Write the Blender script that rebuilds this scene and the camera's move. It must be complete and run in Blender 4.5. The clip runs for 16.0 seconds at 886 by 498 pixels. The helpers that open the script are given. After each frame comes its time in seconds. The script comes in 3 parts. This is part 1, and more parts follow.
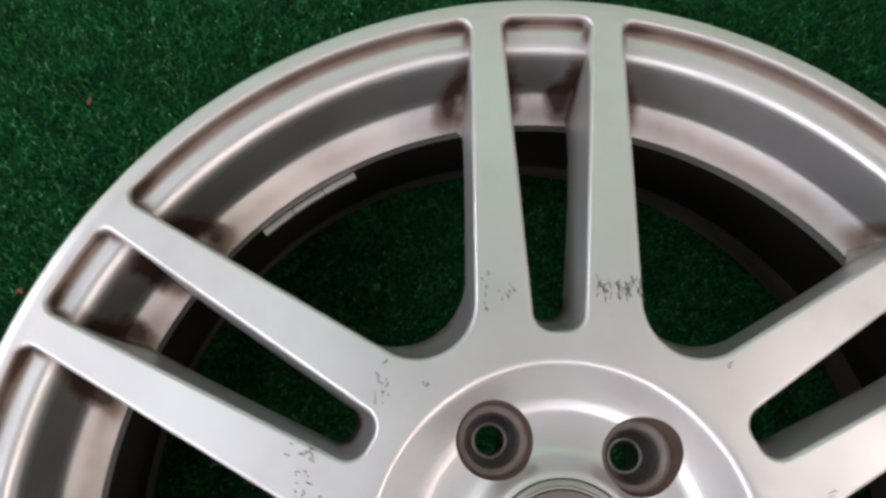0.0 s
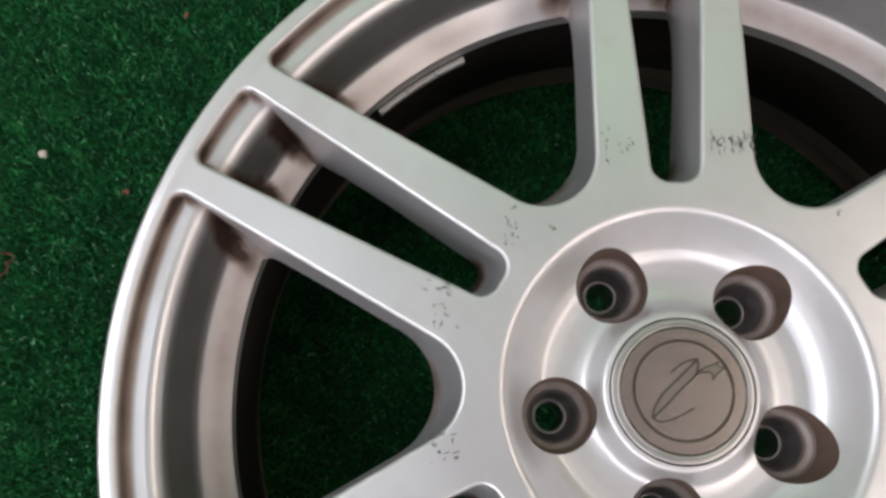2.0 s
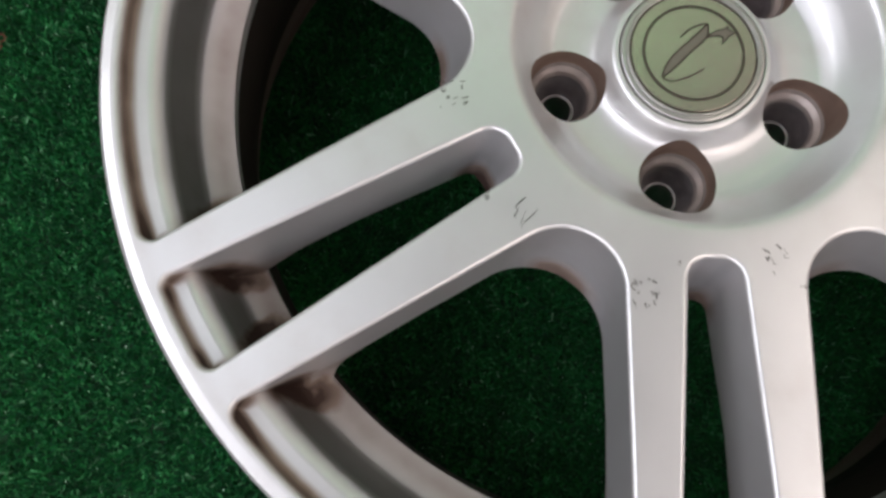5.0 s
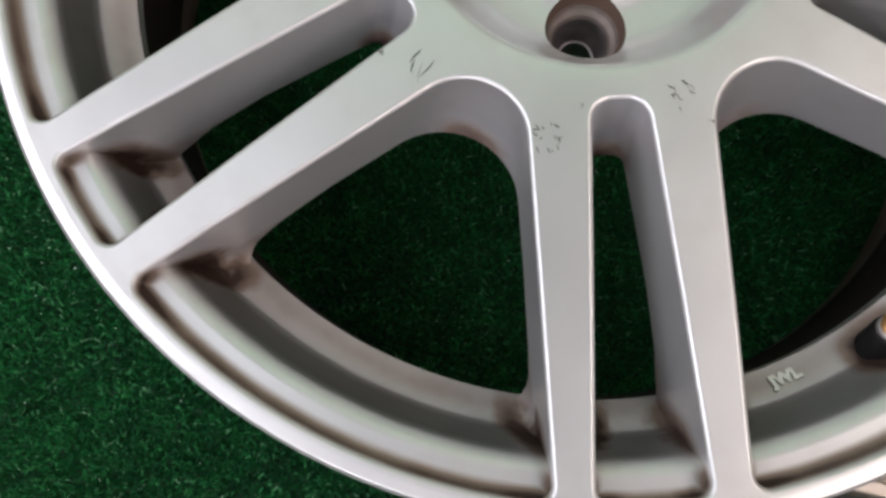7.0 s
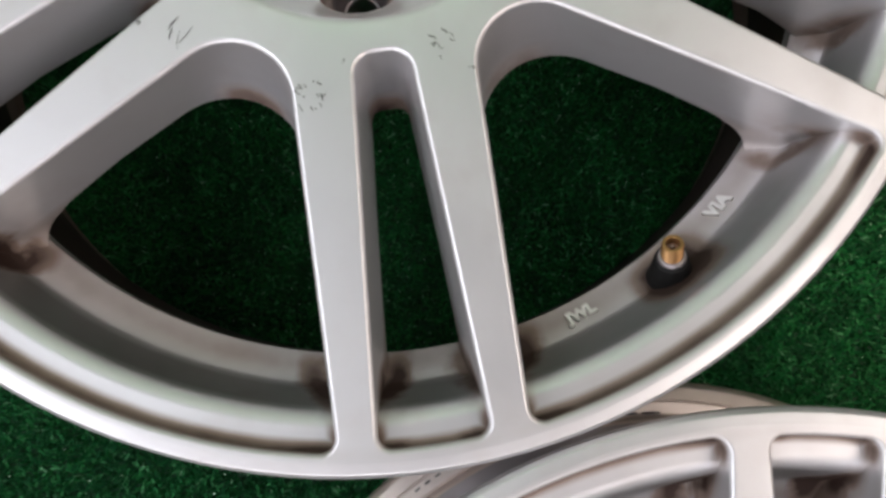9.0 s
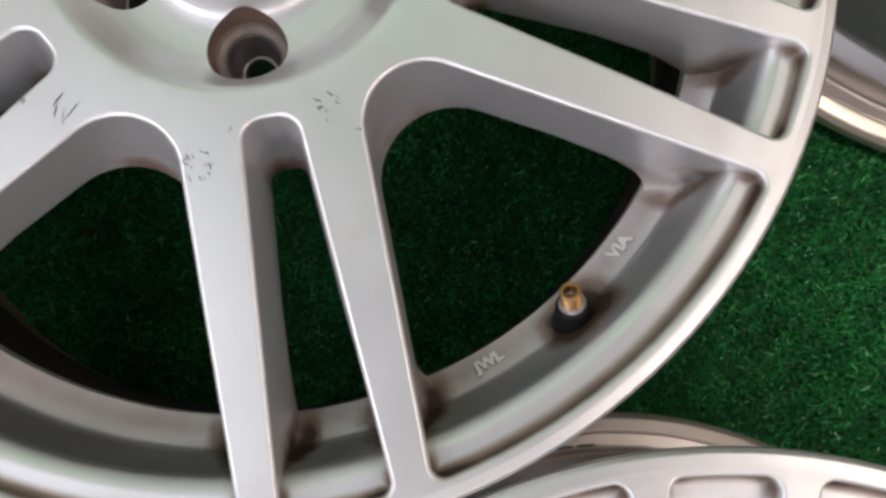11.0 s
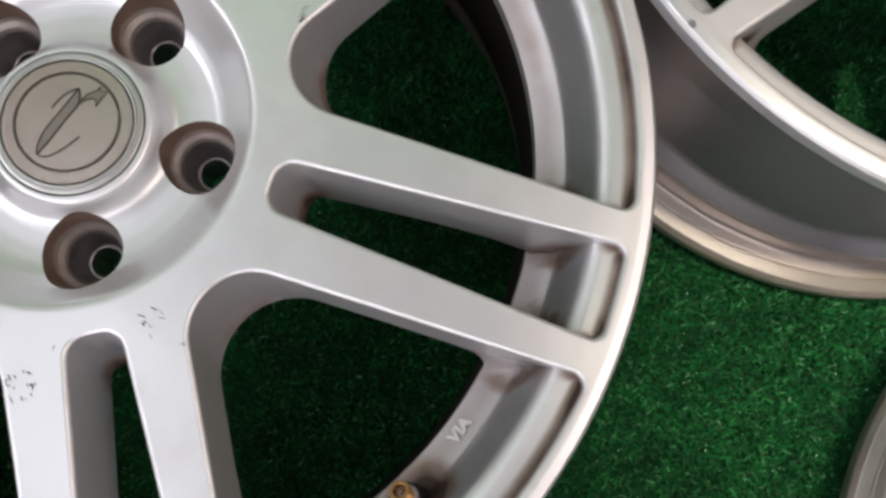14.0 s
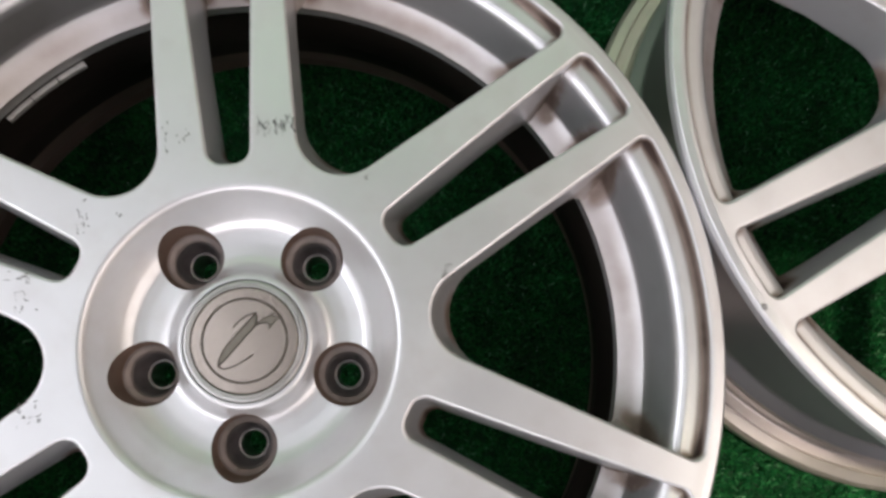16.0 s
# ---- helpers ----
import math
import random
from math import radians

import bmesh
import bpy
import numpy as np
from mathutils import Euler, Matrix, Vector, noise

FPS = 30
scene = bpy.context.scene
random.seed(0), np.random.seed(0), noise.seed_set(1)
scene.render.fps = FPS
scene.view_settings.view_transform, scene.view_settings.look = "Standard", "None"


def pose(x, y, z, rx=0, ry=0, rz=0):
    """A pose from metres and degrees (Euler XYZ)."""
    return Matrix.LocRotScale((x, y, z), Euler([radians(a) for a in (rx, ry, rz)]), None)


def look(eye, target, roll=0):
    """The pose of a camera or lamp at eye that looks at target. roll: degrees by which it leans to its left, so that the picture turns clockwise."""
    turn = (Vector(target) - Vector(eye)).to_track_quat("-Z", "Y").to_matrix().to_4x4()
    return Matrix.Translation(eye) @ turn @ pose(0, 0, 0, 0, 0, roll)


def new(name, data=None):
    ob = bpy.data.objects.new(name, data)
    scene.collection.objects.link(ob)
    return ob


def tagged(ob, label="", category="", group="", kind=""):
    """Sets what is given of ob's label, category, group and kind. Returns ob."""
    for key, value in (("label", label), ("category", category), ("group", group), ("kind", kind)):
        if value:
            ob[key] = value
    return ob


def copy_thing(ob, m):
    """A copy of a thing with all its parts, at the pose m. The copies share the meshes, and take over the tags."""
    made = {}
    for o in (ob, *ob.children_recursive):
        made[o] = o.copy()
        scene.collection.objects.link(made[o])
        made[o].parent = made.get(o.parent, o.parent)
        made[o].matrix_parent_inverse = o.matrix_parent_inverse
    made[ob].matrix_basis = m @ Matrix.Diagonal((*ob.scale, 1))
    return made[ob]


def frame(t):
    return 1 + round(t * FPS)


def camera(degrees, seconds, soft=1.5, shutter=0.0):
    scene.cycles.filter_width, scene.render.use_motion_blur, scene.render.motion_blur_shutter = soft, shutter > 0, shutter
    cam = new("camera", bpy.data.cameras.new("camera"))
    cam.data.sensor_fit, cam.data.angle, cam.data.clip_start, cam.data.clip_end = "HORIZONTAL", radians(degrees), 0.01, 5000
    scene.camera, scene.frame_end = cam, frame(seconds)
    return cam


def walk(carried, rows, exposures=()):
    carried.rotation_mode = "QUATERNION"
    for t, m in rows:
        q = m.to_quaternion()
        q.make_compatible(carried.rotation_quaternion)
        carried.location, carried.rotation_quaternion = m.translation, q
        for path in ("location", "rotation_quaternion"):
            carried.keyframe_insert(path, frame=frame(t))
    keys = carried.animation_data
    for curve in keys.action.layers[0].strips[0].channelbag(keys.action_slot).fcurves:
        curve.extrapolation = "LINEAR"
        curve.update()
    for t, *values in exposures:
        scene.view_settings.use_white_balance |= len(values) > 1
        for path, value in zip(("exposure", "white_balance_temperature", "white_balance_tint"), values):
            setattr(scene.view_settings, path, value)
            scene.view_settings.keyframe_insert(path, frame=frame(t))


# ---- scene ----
EXPOSURES = []
cam = camera(59.40, 16.0, 3.0)
PATH = [
    (0.0, -0.0531, 0.0442, 0.4941, 13.857, -1.267, -0.18),
    (0.5, -0.0711, 0.0355, 0.4943, 13.888, -1.506, 0.566),
    (1.0, -0.0778, 0.0238, 0.4934, 13.708, -0.635, 1.223),
    (1.5, -0.0886, 0.0089, 0.4975, 13.782, -0.532, 1.197),
    (2.0, -0.0978, -0.0156, 0.5012, 12.986, -0.037, 0.384),
    (2.5, -0.1002, -0.0378, 0.499, 12.217, 0.197, -0.293),
    (3.0, -0.1027, -0.0578, 0.4966, 12.261, -0.213, 0.497),
    (3.5, -0.1034, -0.073, 0.493, 12.493, -0.326, 0.633),
    (4.0, -0.1034, -0.0952, 0.4809, 11.942, -0.076, 0.065),
    (4.2, -0.1056, -0.1045, 0.477, 11.61, -0.167, 0.667),
    (6.3, -0.0983, -0.1775, 0.4668, 12.468, -2.305, -1.676),
    (6.5, -0.0867, -0.1748, 0.4661, 10.304, -1.144, -2.098),
    (7.0, -0.0655, -0.1793, 0.4567, 8.994, 0.646, -3.206),
    (7.5, -0.0514, -0.1873, 0.456, 7.475, 0.373, -3.777),
    (8.0, -0.0294, -0.1912, 0.4559, 6.213, -0.258, -5.819),
    (8.5, -0.0141, -0.1938, 0.4561, 6.344, -0.972, -7.265),
    (9.0, 0.0025, -0.1905, 0.459, 6.672, -1.071, -8.175),
    (9.2, 0.0096, -0.192, 0.4585, 7.285, -1.004, -8.509),
    (11.3, 0.0438, -0.1784, 0.4668, 7.784, -1.887, -11.41),
    (11.5, 0.05, -0.1771, 0.4696, 7.404, -1.735, -10.952),
    (12.0, 0.0656, -0.1709, 0.4638, 7.645, -1.912, -11.862),
    (12.5, 0.0705, -0.1672, 0.4639, 7.905, -2.037, -12.262),
    (13.0, 0.0833, -0.1548, 0.4644, 8.17, -2.508, -13.341),
    (13.5, 0.0974, -0.1411, 0.4675, 8.273, -2.742, -13.05),
    (14.0, 0.106, -0.1259, 0.4837, 9.422, -3.375, -12.559),
    (14.5, 0.1054, -0.0995, 0.5082, 10.245, -3.365, -11.286),
    (15.0, 0.0937, -0.0711, 0.5219, 10.34, -3.581, -9.185),
    (15.5, 0.0822, -0.0508, 0.5438, 10.677, -3.921, -7.713),
    (16.0, 0.0688, -0.0292, 0.5622, 9.939, -3.607, -6.513),
]
walk(cam, [(t, pose(*p)) for t, *p in PATH], EXPOSURES)

# ---------------------------------------------------------------- world and lights
world = bpy.data.worlds.new("room_air")
scene.world = world
world.use_nodes = True
world.node_tree.nodes["Background"].inputs[0].default_value = (0.75, 0.8, 0.78, 1)
world.node_tree.nodes["Background"].inputs[1].default_value = 0.1


def area(name, eye, target, sx, sy, watts, colour):
    lamp = bpy.data.lights.new(name, "AREA")
    lamp.shape, lamp.size, lamp.size_y, lamp.energy, lamp.color = "RECTANGLE", sx, sy, watts, colour
    ob = new(name, lamp)
    ob.matrix_world = look(eye, target)
    return ob


area("ceiling_light", (-0.22, -0.50, 2.36), (-0.22, -0.50, 0), 2.6, 2.9, 2.4, (1.0, 0.93, 1.0))
# Unseen green panel, added to tint the reflections in the north spokes.
area("north_green_fill", (0.20, 0.98, 2.02), (0.20, 0, 1.9), 1.3, 0.5, 2.0, (0.26, 1.0, 0.36))
area("tube_light", (-0.74, -0.12, 2.34), (-0.74, -0.12, 0), 0.55, 1.6, 5.0, (0.90, 0.94, 1.0))
# Soft fill panels added on the unseen walls; no windows are built there.
area("west_fill_panel", (-1.57, -0.4, 1.30), (0, -0.4, 1.0), 2.4, 1.5, 47, (0.93, 0.93, 1.0))
area("south_fill_panel", (-0.45, -1.97, 1.30), (-0.3, 0, 1.0), 2.2, 1.5, 39, (0.98, 0.92, 0.97))
area("east_fill_panel", (1.12, -0.6, 1.30), (0, -0.5, 1.0), 2.2, 1.5, 30, (1.0, 0.89, 0.83))
# Added fill spot that brightens the turf between the wheels; no lamp known there.
down = bpy.data.lights.new("turf_fill_spot", "SPOT")
down.energy, down.color, down.shadow_soft_size, down.spot_size, down.spot_blend = 235, (1.0, 0.92, 0.68), 0.06, radians(13.5), 1.0
new("turf_fill_spot", down).matrix_world = look((0.46, -0.28, 2.36), (0.43, -0.20, 0))


# ---------------------------------------------------------------- materials
def material(name, colour, rough=0.5, metal=0.0, vary=0.15, scale=60.0, bump=0.0, bump_scale=400.0, coat=0.0, second=None):
    """Principled material with two scales of variation in colour and a fine bump."""
    m = bpy.data.materials.new(name)
    m.use_nodes = True
    nt = m.node_tree
    b = nt.nodes["Principled BSDF"]
    b.inputs["Roughness"].default_value, b.inputs["Metallic"].default_value = rough, metal
    b.inputs["Coat Weight"].default_value, b.inputs["Coat Roughness"].default_value = coat, 0.15
    tc = nt.nodes.new("ShaderNodeTexCoord")
    n1, n2 = nt.nodes.new("ShaderNodeTexNoise"), nt.nodes.new("ShaderNodeTexNoise")
    n1.inputs["Scale"].default_value, n2.inputs["Scale"].default_value = scale, scale * 0.12
    n1.inputs["Detail"].default_value = 6
    add = nt.nodes.new("ShaderNodeMath")
    add.operation = "ADD"
    ramp = nt.nodes.new("ShaderNodeValToRGB")
    lo = tuple(c * (1 - vary) for c in colour) if second is None else second
    ramp.color_ramp.elements[0].color, ramp.color_ramp.elements[1].color = (*lo, 1), (*(min(1, c * (1 + vary)) for c in colour), 1)
    ramp.color_ramp.elements[0].position, ramp.color_ramp.elements[1].position = 0.3, 0.7
    half = nt.nodes.new("ShaderNodeMath")
    half.operation, half.inputs[1].default_value = "MULTIPLY", 0.5
    for n in (n1, n2):
        nt.links.new(tc.outputs["Object"], n.inputs["Vector"])
    nt.links.new(n1.outputs["Fac"], add.inputs[0])
    nt.links.new(n2.outputs["Fac"], add.inputs[1])
    nt.links.new(add.outputs[0], half.inputs[0])
    nt.links.new(half.outputs[0], ramp.inputs["Fac"])
    nt.links.new(ramp.outputs["Color"], b.inputs["Base Color"])
    if bump:
        n3, bn = nt.nodes.new("ShaderNodeTexNoise"), nt.nodes.new("ShaderNodeBump")
        n3.inputs["Scale"].default_value, n3.inputs["Detail"].default_value = bump_scale, 4
        bn.inputs["Strength"].default_value, bn.inputs["Distance"].default_value = bump, 0.001
        nt.links.new(tc.outputs["Object"], n3.inputs["Vector"])
        nt.links.new(n3.outputs["Fac"], bn.inputs["Height"])
        nt.links.new(bn.outputs["Normal"], b.inputs["Normal"])
    return m


SILVER = material("silver_paint", (0.655, 0.65, 0.668), 0.36, 0.72, 0.05, 22, 0.012, 2500, 0.1)
BARREL = material("grey_barrel", (0.36, 0.35, 0.36), 0.34, 0.8, 0.12, 14, 0.03, 500)
BARE = material("bare_flange_metal", (0.62, 0.55, 0.51), 0.34, 0.8, 0.12, 40, 0.05, 500)
SEAT = material("dark_seat_metal", (0.34, 0.31, 0.32), 0.36, 0.75, 0.35, 150)
SHELF = material("worn_shelf_metal", (0.46, 0.41, 0.39), 0.42, 0.75, 0.25, 160, 0.1, 600)
STROKE = material("dark_strokes", (0.055, 0.045, 0.035), 0.5, 0.4, 0.2, 200)
FILL = material("matt_badge_fill", (0.20, 0.18, 0.155), 0.45, 0.7, 0.12, 300)
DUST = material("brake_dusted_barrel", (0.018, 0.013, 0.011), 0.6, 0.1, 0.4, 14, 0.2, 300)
RUSTY = material("stained_flange_metal", (0.20, 0.145, 0.125), 0.5, 0.5, 0.35, 30, 0.1, 300)
POCKET = material("stained_pocket_metal", (0.26, 0.18, 0.145), 0.42, 0.65, 0.3, 90, 0.1, 700)
STEEL = material("bright_bare_metal", (0.46, 0.45, 0.44), 0.33, 0.9, 0.1, 200)
CAP = material("brushed_cap_metal", (0.46, 0.395, 0.355), 0.27, 0.92, 0.10, 45, 0.06, 1200)
# Cast letters, a little paler than the wheel's paint.
CAST = material("pale_cast_metal", (0.72, 0.71, 0.69), 0.36, 0.9, 0.1, 200)
SCUFF = material("black_scuff", (0.05, 0.05, 0.05), 0.7, 0.0, 0.4, 300)
FAINT = material("grey_scuff", (0.09, 0.085, 0.08), 0.6, 0.2, 0.5, 300)
RUBBER = material("black_rubber", (0.008, 0.008, 0.008), 0.7, 0.0, 0.3, 200, 0.1, 600)
WEIGHT = material("grey_weight", (0.42, 0.41, 0.40), 0.45, 0.5, 0.15, 200)
BRASS = material("brass", (0.36, 0.20, 0.085), 0.33, 0.9, 0.2, 300)
CHALK = material("pale_grit", (0.62, 0.55, 0.47), 0.8, 0.0, 0.15, 300)
PLASTER = material("grey_plaster", (0.40, 0.40, 0.395), 0.8, 0.0, 0.04, 3, 0.05, 60)
DARK_CEILING = material("dark_ceiling_board", (0.13, 0.13, 0.135), 0.8, 0.0, 0.1, 3, 0.05, 60)
WARM_WALL = material("beige_wall", (0.62, 0.50, 0.42), 0.8, 0.0, 0.05, 3, 0.05, 60)
GREEN_REFLECTOR = material("green_reflector", (0.40, 0.58, 0.41), 0.7, 0.0, 0.1, 6, 0.1, 60)
NORTH_WALL = material("pale_wall", (0.50, 0.50, 0.46), 0.8, 0.0, 0.1, 6, 0.1, 60)


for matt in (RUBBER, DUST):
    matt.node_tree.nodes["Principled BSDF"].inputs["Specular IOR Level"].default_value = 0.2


def brushed(m, along):
    """Fine parallel brush lines in a metal's gloss."""
    nt = m.node_tree
    b = nt.nodes["Principled BSDF"]
    tc, mp, nz = nt.nodes.new("ShaderNodeTexCoord"), nt.nodes.new("ShaderNodeMapping"), nt.nodes.new("ShaderNodeTexNoise")
    mp.inputs["Rotation"].default_value = (0, 0, radians(along))
    mp.inputs["Scale"].default_value = (25, 350, 25)
    nz.inputs["Scale"].default_value, nz.inputs["Detail"].default_value = 1.0, 3
    nt.links.new(tc.outputs["Object"], mp.inputs["Vector"])
    nt.links.new(mp.outputs[0], nz.inputs["Vector"])
    rr = nt.nodes.new("ShaderNodeMapRange")
    rr.inputs[3].default_value, rr.inputs[4].default_value = 0.20, 0.30
    nt.links.new(nz.outputs["Fac"], rr.inputs[0])
    nt.links.new(rr.outputs[0], b.inputs["Roughness"])


brushed(CAP, 60)


def grime_and_shade(m):
    """Brown brake grime on a wheel's paint: in the groove inside the lip, where the spokes meet the rim well, and in
    the roots of the slots. Also a brown fringe low on the spoke walls, darker pocket sides, and the well wall's dark
    reflection painted in grey.
    """
    nt = m.node_tree
    b = nt.nodes["Principled BSDF"]

    def mth(op, x, y=0.0, z=None):
        n = nt.nodes.new("ShaderNodeMath")
        n.operation = op
        for i, q in enumerate((x, y, z)):
            if q is None:
                continue
            if isinstance(q, (int, float)):
                n.inputs[i].default_value = q
            else:
                nt.links.new(q, n.inputs[i])
        return n.outputs[0]

    def near(x, mid, half):
        """1 at mid, falling to 0 at half away."""
        n = nt.nodes.new("ShaderNodeMapRange")
        n.interpolation_type = "SMOOTHSTEP"
        n.inputs[1].default_value, n.inputs[2].default_value, n.inputs[3].default_value, n.inputs[4].default_value = 0.0, half, 1.0, 0.0
        nt.links.new(mth("ABSOLUTE", mth("SUBTRACT", x, mid)), n.inputs[0])
        return n.outputs[0]

    tc, sep = nt.nodes.new("ShaderNodeTexCoord"), nt.nodes.new("ShaderNodeSeparateXYZ")
    nt.links.new(tc.outputs["Object"], sep.inputs[0])
    x, y, z = sep.outputs
    r = mth("SQRT", mth("ADD", mth("MULTIPLY", x, x), mth("MULTIPLY", y, y)))
    ang = mth("ADD", mth("ARCTAN2", y, x), math.pi * 4)
    fold = mth("ABSOLUTE", mth("SUBTRACT", mth("MODULO", ang, math.pi / 3), math.pi / 6))
    v = mth("MULTIPLY", r, mth("SINE", fold))
    n1, n2 = nt.nodes.new("ShaderNodeTexNoise"), nt.nodes.new("ShaderNodeTexNoise")
    for n, sc in ((n1, 55), (n2, 16)):
        n.inputs["Scale"].default_value, n.inputs["Detail"].default_value = sc, 5
        nt.links.new(tc.outputs["Object"], n.inputs["Vector"])
    patch = mth("MULTIPLY", n1.outputs["Fac"], mth("MULTIPLY", n2.outputs["Fac"], 4.0))
    warp = mth("MULTIPLY", mth("SUBTRACT", n1.outputs["Fac"], 0.5), 0.018)
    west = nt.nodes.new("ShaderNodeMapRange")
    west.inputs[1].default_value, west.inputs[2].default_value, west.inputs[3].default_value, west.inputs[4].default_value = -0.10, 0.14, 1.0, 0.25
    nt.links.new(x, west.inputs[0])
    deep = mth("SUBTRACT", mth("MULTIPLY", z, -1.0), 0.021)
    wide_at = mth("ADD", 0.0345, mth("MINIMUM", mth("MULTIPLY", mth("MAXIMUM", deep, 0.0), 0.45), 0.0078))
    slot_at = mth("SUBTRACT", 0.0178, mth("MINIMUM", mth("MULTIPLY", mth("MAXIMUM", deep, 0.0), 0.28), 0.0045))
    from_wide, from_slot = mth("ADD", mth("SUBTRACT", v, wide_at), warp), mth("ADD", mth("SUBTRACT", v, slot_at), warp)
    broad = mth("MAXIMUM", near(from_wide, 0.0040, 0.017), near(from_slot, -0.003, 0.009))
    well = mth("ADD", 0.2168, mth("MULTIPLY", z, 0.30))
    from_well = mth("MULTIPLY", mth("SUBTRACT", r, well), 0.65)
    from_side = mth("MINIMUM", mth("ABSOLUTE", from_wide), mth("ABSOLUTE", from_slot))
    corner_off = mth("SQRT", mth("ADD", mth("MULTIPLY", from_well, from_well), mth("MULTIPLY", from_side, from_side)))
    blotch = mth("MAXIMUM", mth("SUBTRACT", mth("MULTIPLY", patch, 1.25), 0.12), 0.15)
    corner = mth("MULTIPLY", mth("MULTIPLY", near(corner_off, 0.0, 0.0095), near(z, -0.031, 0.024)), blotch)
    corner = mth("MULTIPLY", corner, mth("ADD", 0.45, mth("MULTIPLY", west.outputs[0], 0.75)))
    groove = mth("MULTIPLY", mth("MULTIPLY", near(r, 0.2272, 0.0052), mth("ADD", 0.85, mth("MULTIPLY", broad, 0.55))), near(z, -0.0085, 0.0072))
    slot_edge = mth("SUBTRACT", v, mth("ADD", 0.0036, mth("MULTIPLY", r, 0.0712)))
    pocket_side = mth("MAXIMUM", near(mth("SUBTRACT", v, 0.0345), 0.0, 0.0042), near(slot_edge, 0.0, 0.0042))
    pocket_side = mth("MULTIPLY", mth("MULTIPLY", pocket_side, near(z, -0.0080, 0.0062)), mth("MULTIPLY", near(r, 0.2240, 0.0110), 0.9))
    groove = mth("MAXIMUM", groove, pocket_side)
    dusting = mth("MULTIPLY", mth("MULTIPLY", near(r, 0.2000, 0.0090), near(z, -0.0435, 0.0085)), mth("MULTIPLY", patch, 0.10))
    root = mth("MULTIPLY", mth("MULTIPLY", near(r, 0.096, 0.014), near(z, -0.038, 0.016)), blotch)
    # The steep well wall's dark reflection, put into the base colour.
    well_shade = mth("MINIMUM", mth("MULTIPLY", near(mth("SUBTRACT", r, well), 0.0, 0.0045), mth("MULTIPLY", near(z, -0.026, 0.019), 1.4)), 0.84)
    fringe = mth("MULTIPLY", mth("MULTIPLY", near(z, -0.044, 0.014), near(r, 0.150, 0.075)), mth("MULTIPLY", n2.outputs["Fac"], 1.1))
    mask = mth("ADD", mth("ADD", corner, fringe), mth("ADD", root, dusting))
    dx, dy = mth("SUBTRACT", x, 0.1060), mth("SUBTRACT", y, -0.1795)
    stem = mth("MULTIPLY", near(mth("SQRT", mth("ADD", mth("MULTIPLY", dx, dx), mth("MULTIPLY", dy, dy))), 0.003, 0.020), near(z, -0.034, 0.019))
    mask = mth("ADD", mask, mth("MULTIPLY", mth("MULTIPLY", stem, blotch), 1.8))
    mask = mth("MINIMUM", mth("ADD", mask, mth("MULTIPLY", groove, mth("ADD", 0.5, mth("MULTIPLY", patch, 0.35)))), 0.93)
    film = mth("MULTIPLY", mth("MAXIMUM", mth("SUBTRACT", patch, 0.95), 0.0), 0.07)
    mask = mth("MAXIMUM", mask, film)
    # Greys the well wall for its painted-in reflection, weaker towards the east.
    well_shaded = nt.nodes.new("ShaderNodeMix")
    well_shaded.data_type = "RGBA"
    well_shaded.inputs[7].default_value = (0.125, 0.118, 0.112, 1)
    nt.links.new(mth("MULTIPLY", mth("MULTIPLY", well_shade, mth("ADD", 0.25, mth("MULTIPLY", west.outputs[0], 0.75))), mth("ADD", 0.7, mth("MULTIPLY", n2.outputs["Fac"], 0.5))), well_shaded.inputs[0])
    nt.links.new(b.inputs["Base Color"].links[0].from_socket, well_shaded.inputs[6])
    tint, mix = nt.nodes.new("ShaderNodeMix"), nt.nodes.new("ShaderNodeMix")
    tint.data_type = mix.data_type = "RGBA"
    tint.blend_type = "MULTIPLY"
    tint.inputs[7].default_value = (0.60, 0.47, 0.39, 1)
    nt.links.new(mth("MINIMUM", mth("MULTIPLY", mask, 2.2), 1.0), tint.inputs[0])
    nt.links.new(well_shaded.outputs[2], tint.inputs[6])
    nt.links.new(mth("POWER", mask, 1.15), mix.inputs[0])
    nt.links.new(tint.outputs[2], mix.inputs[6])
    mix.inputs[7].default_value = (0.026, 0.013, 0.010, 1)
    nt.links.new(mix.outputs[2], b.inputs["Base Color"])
    nt.links.new(mth("MULTIPLY", mth("SUBTRACT", 1.0, mask), b.inputs["Metallic"].default_value), b.inputs["Metallic"])
    nt.links.new(mth("SUBTRACT", 0.5, mth("MULTIPLY", mask, 0.42)), b.inputs["Specular IOR Level"])
    nt.links.new(mth("ADD", mth("ADD", b.inputs["Roughness"].default_value, mth("MULTIPLY", mth("SUBTRACT", n2.outputs["Fac"], 0.5), 0.30)), mth("MULTIPLY", mask, 0.35)), b.inputs["Roughness"])


grime_and_shade(SILVER)


# ---------------------------------------------------------------- mesh helpers
def mesh_from(name, verts, faces, normals=None, material=None):
    me = bpy.data.meshes.new(name)
    me.from_pydata([tuple(v) for v in verts], [], [tuple(f) for f in faces])
    me.polygons.foreach_set("use_smooth", [True] * len(me.polygons))
    me.update()
    if normals is not None:
        me.normals_split_custom_set_from_vertices([tuple(n) for n in normals])
    if material:
        me.materials.append(material)
    return me


def part_mesh(name, me, parent, label=""):
    ob = new(name, me)
    ob.parent = parent
    return tagged(ob, label)


def part(name, bm, mat, parent, label=""):
    me = bpy.data.meshes.new(name)
    bm.to_mesh(me)
    bm.free()
    me.materials.append(mat)
    return part_mesh(name, me, parent, label)


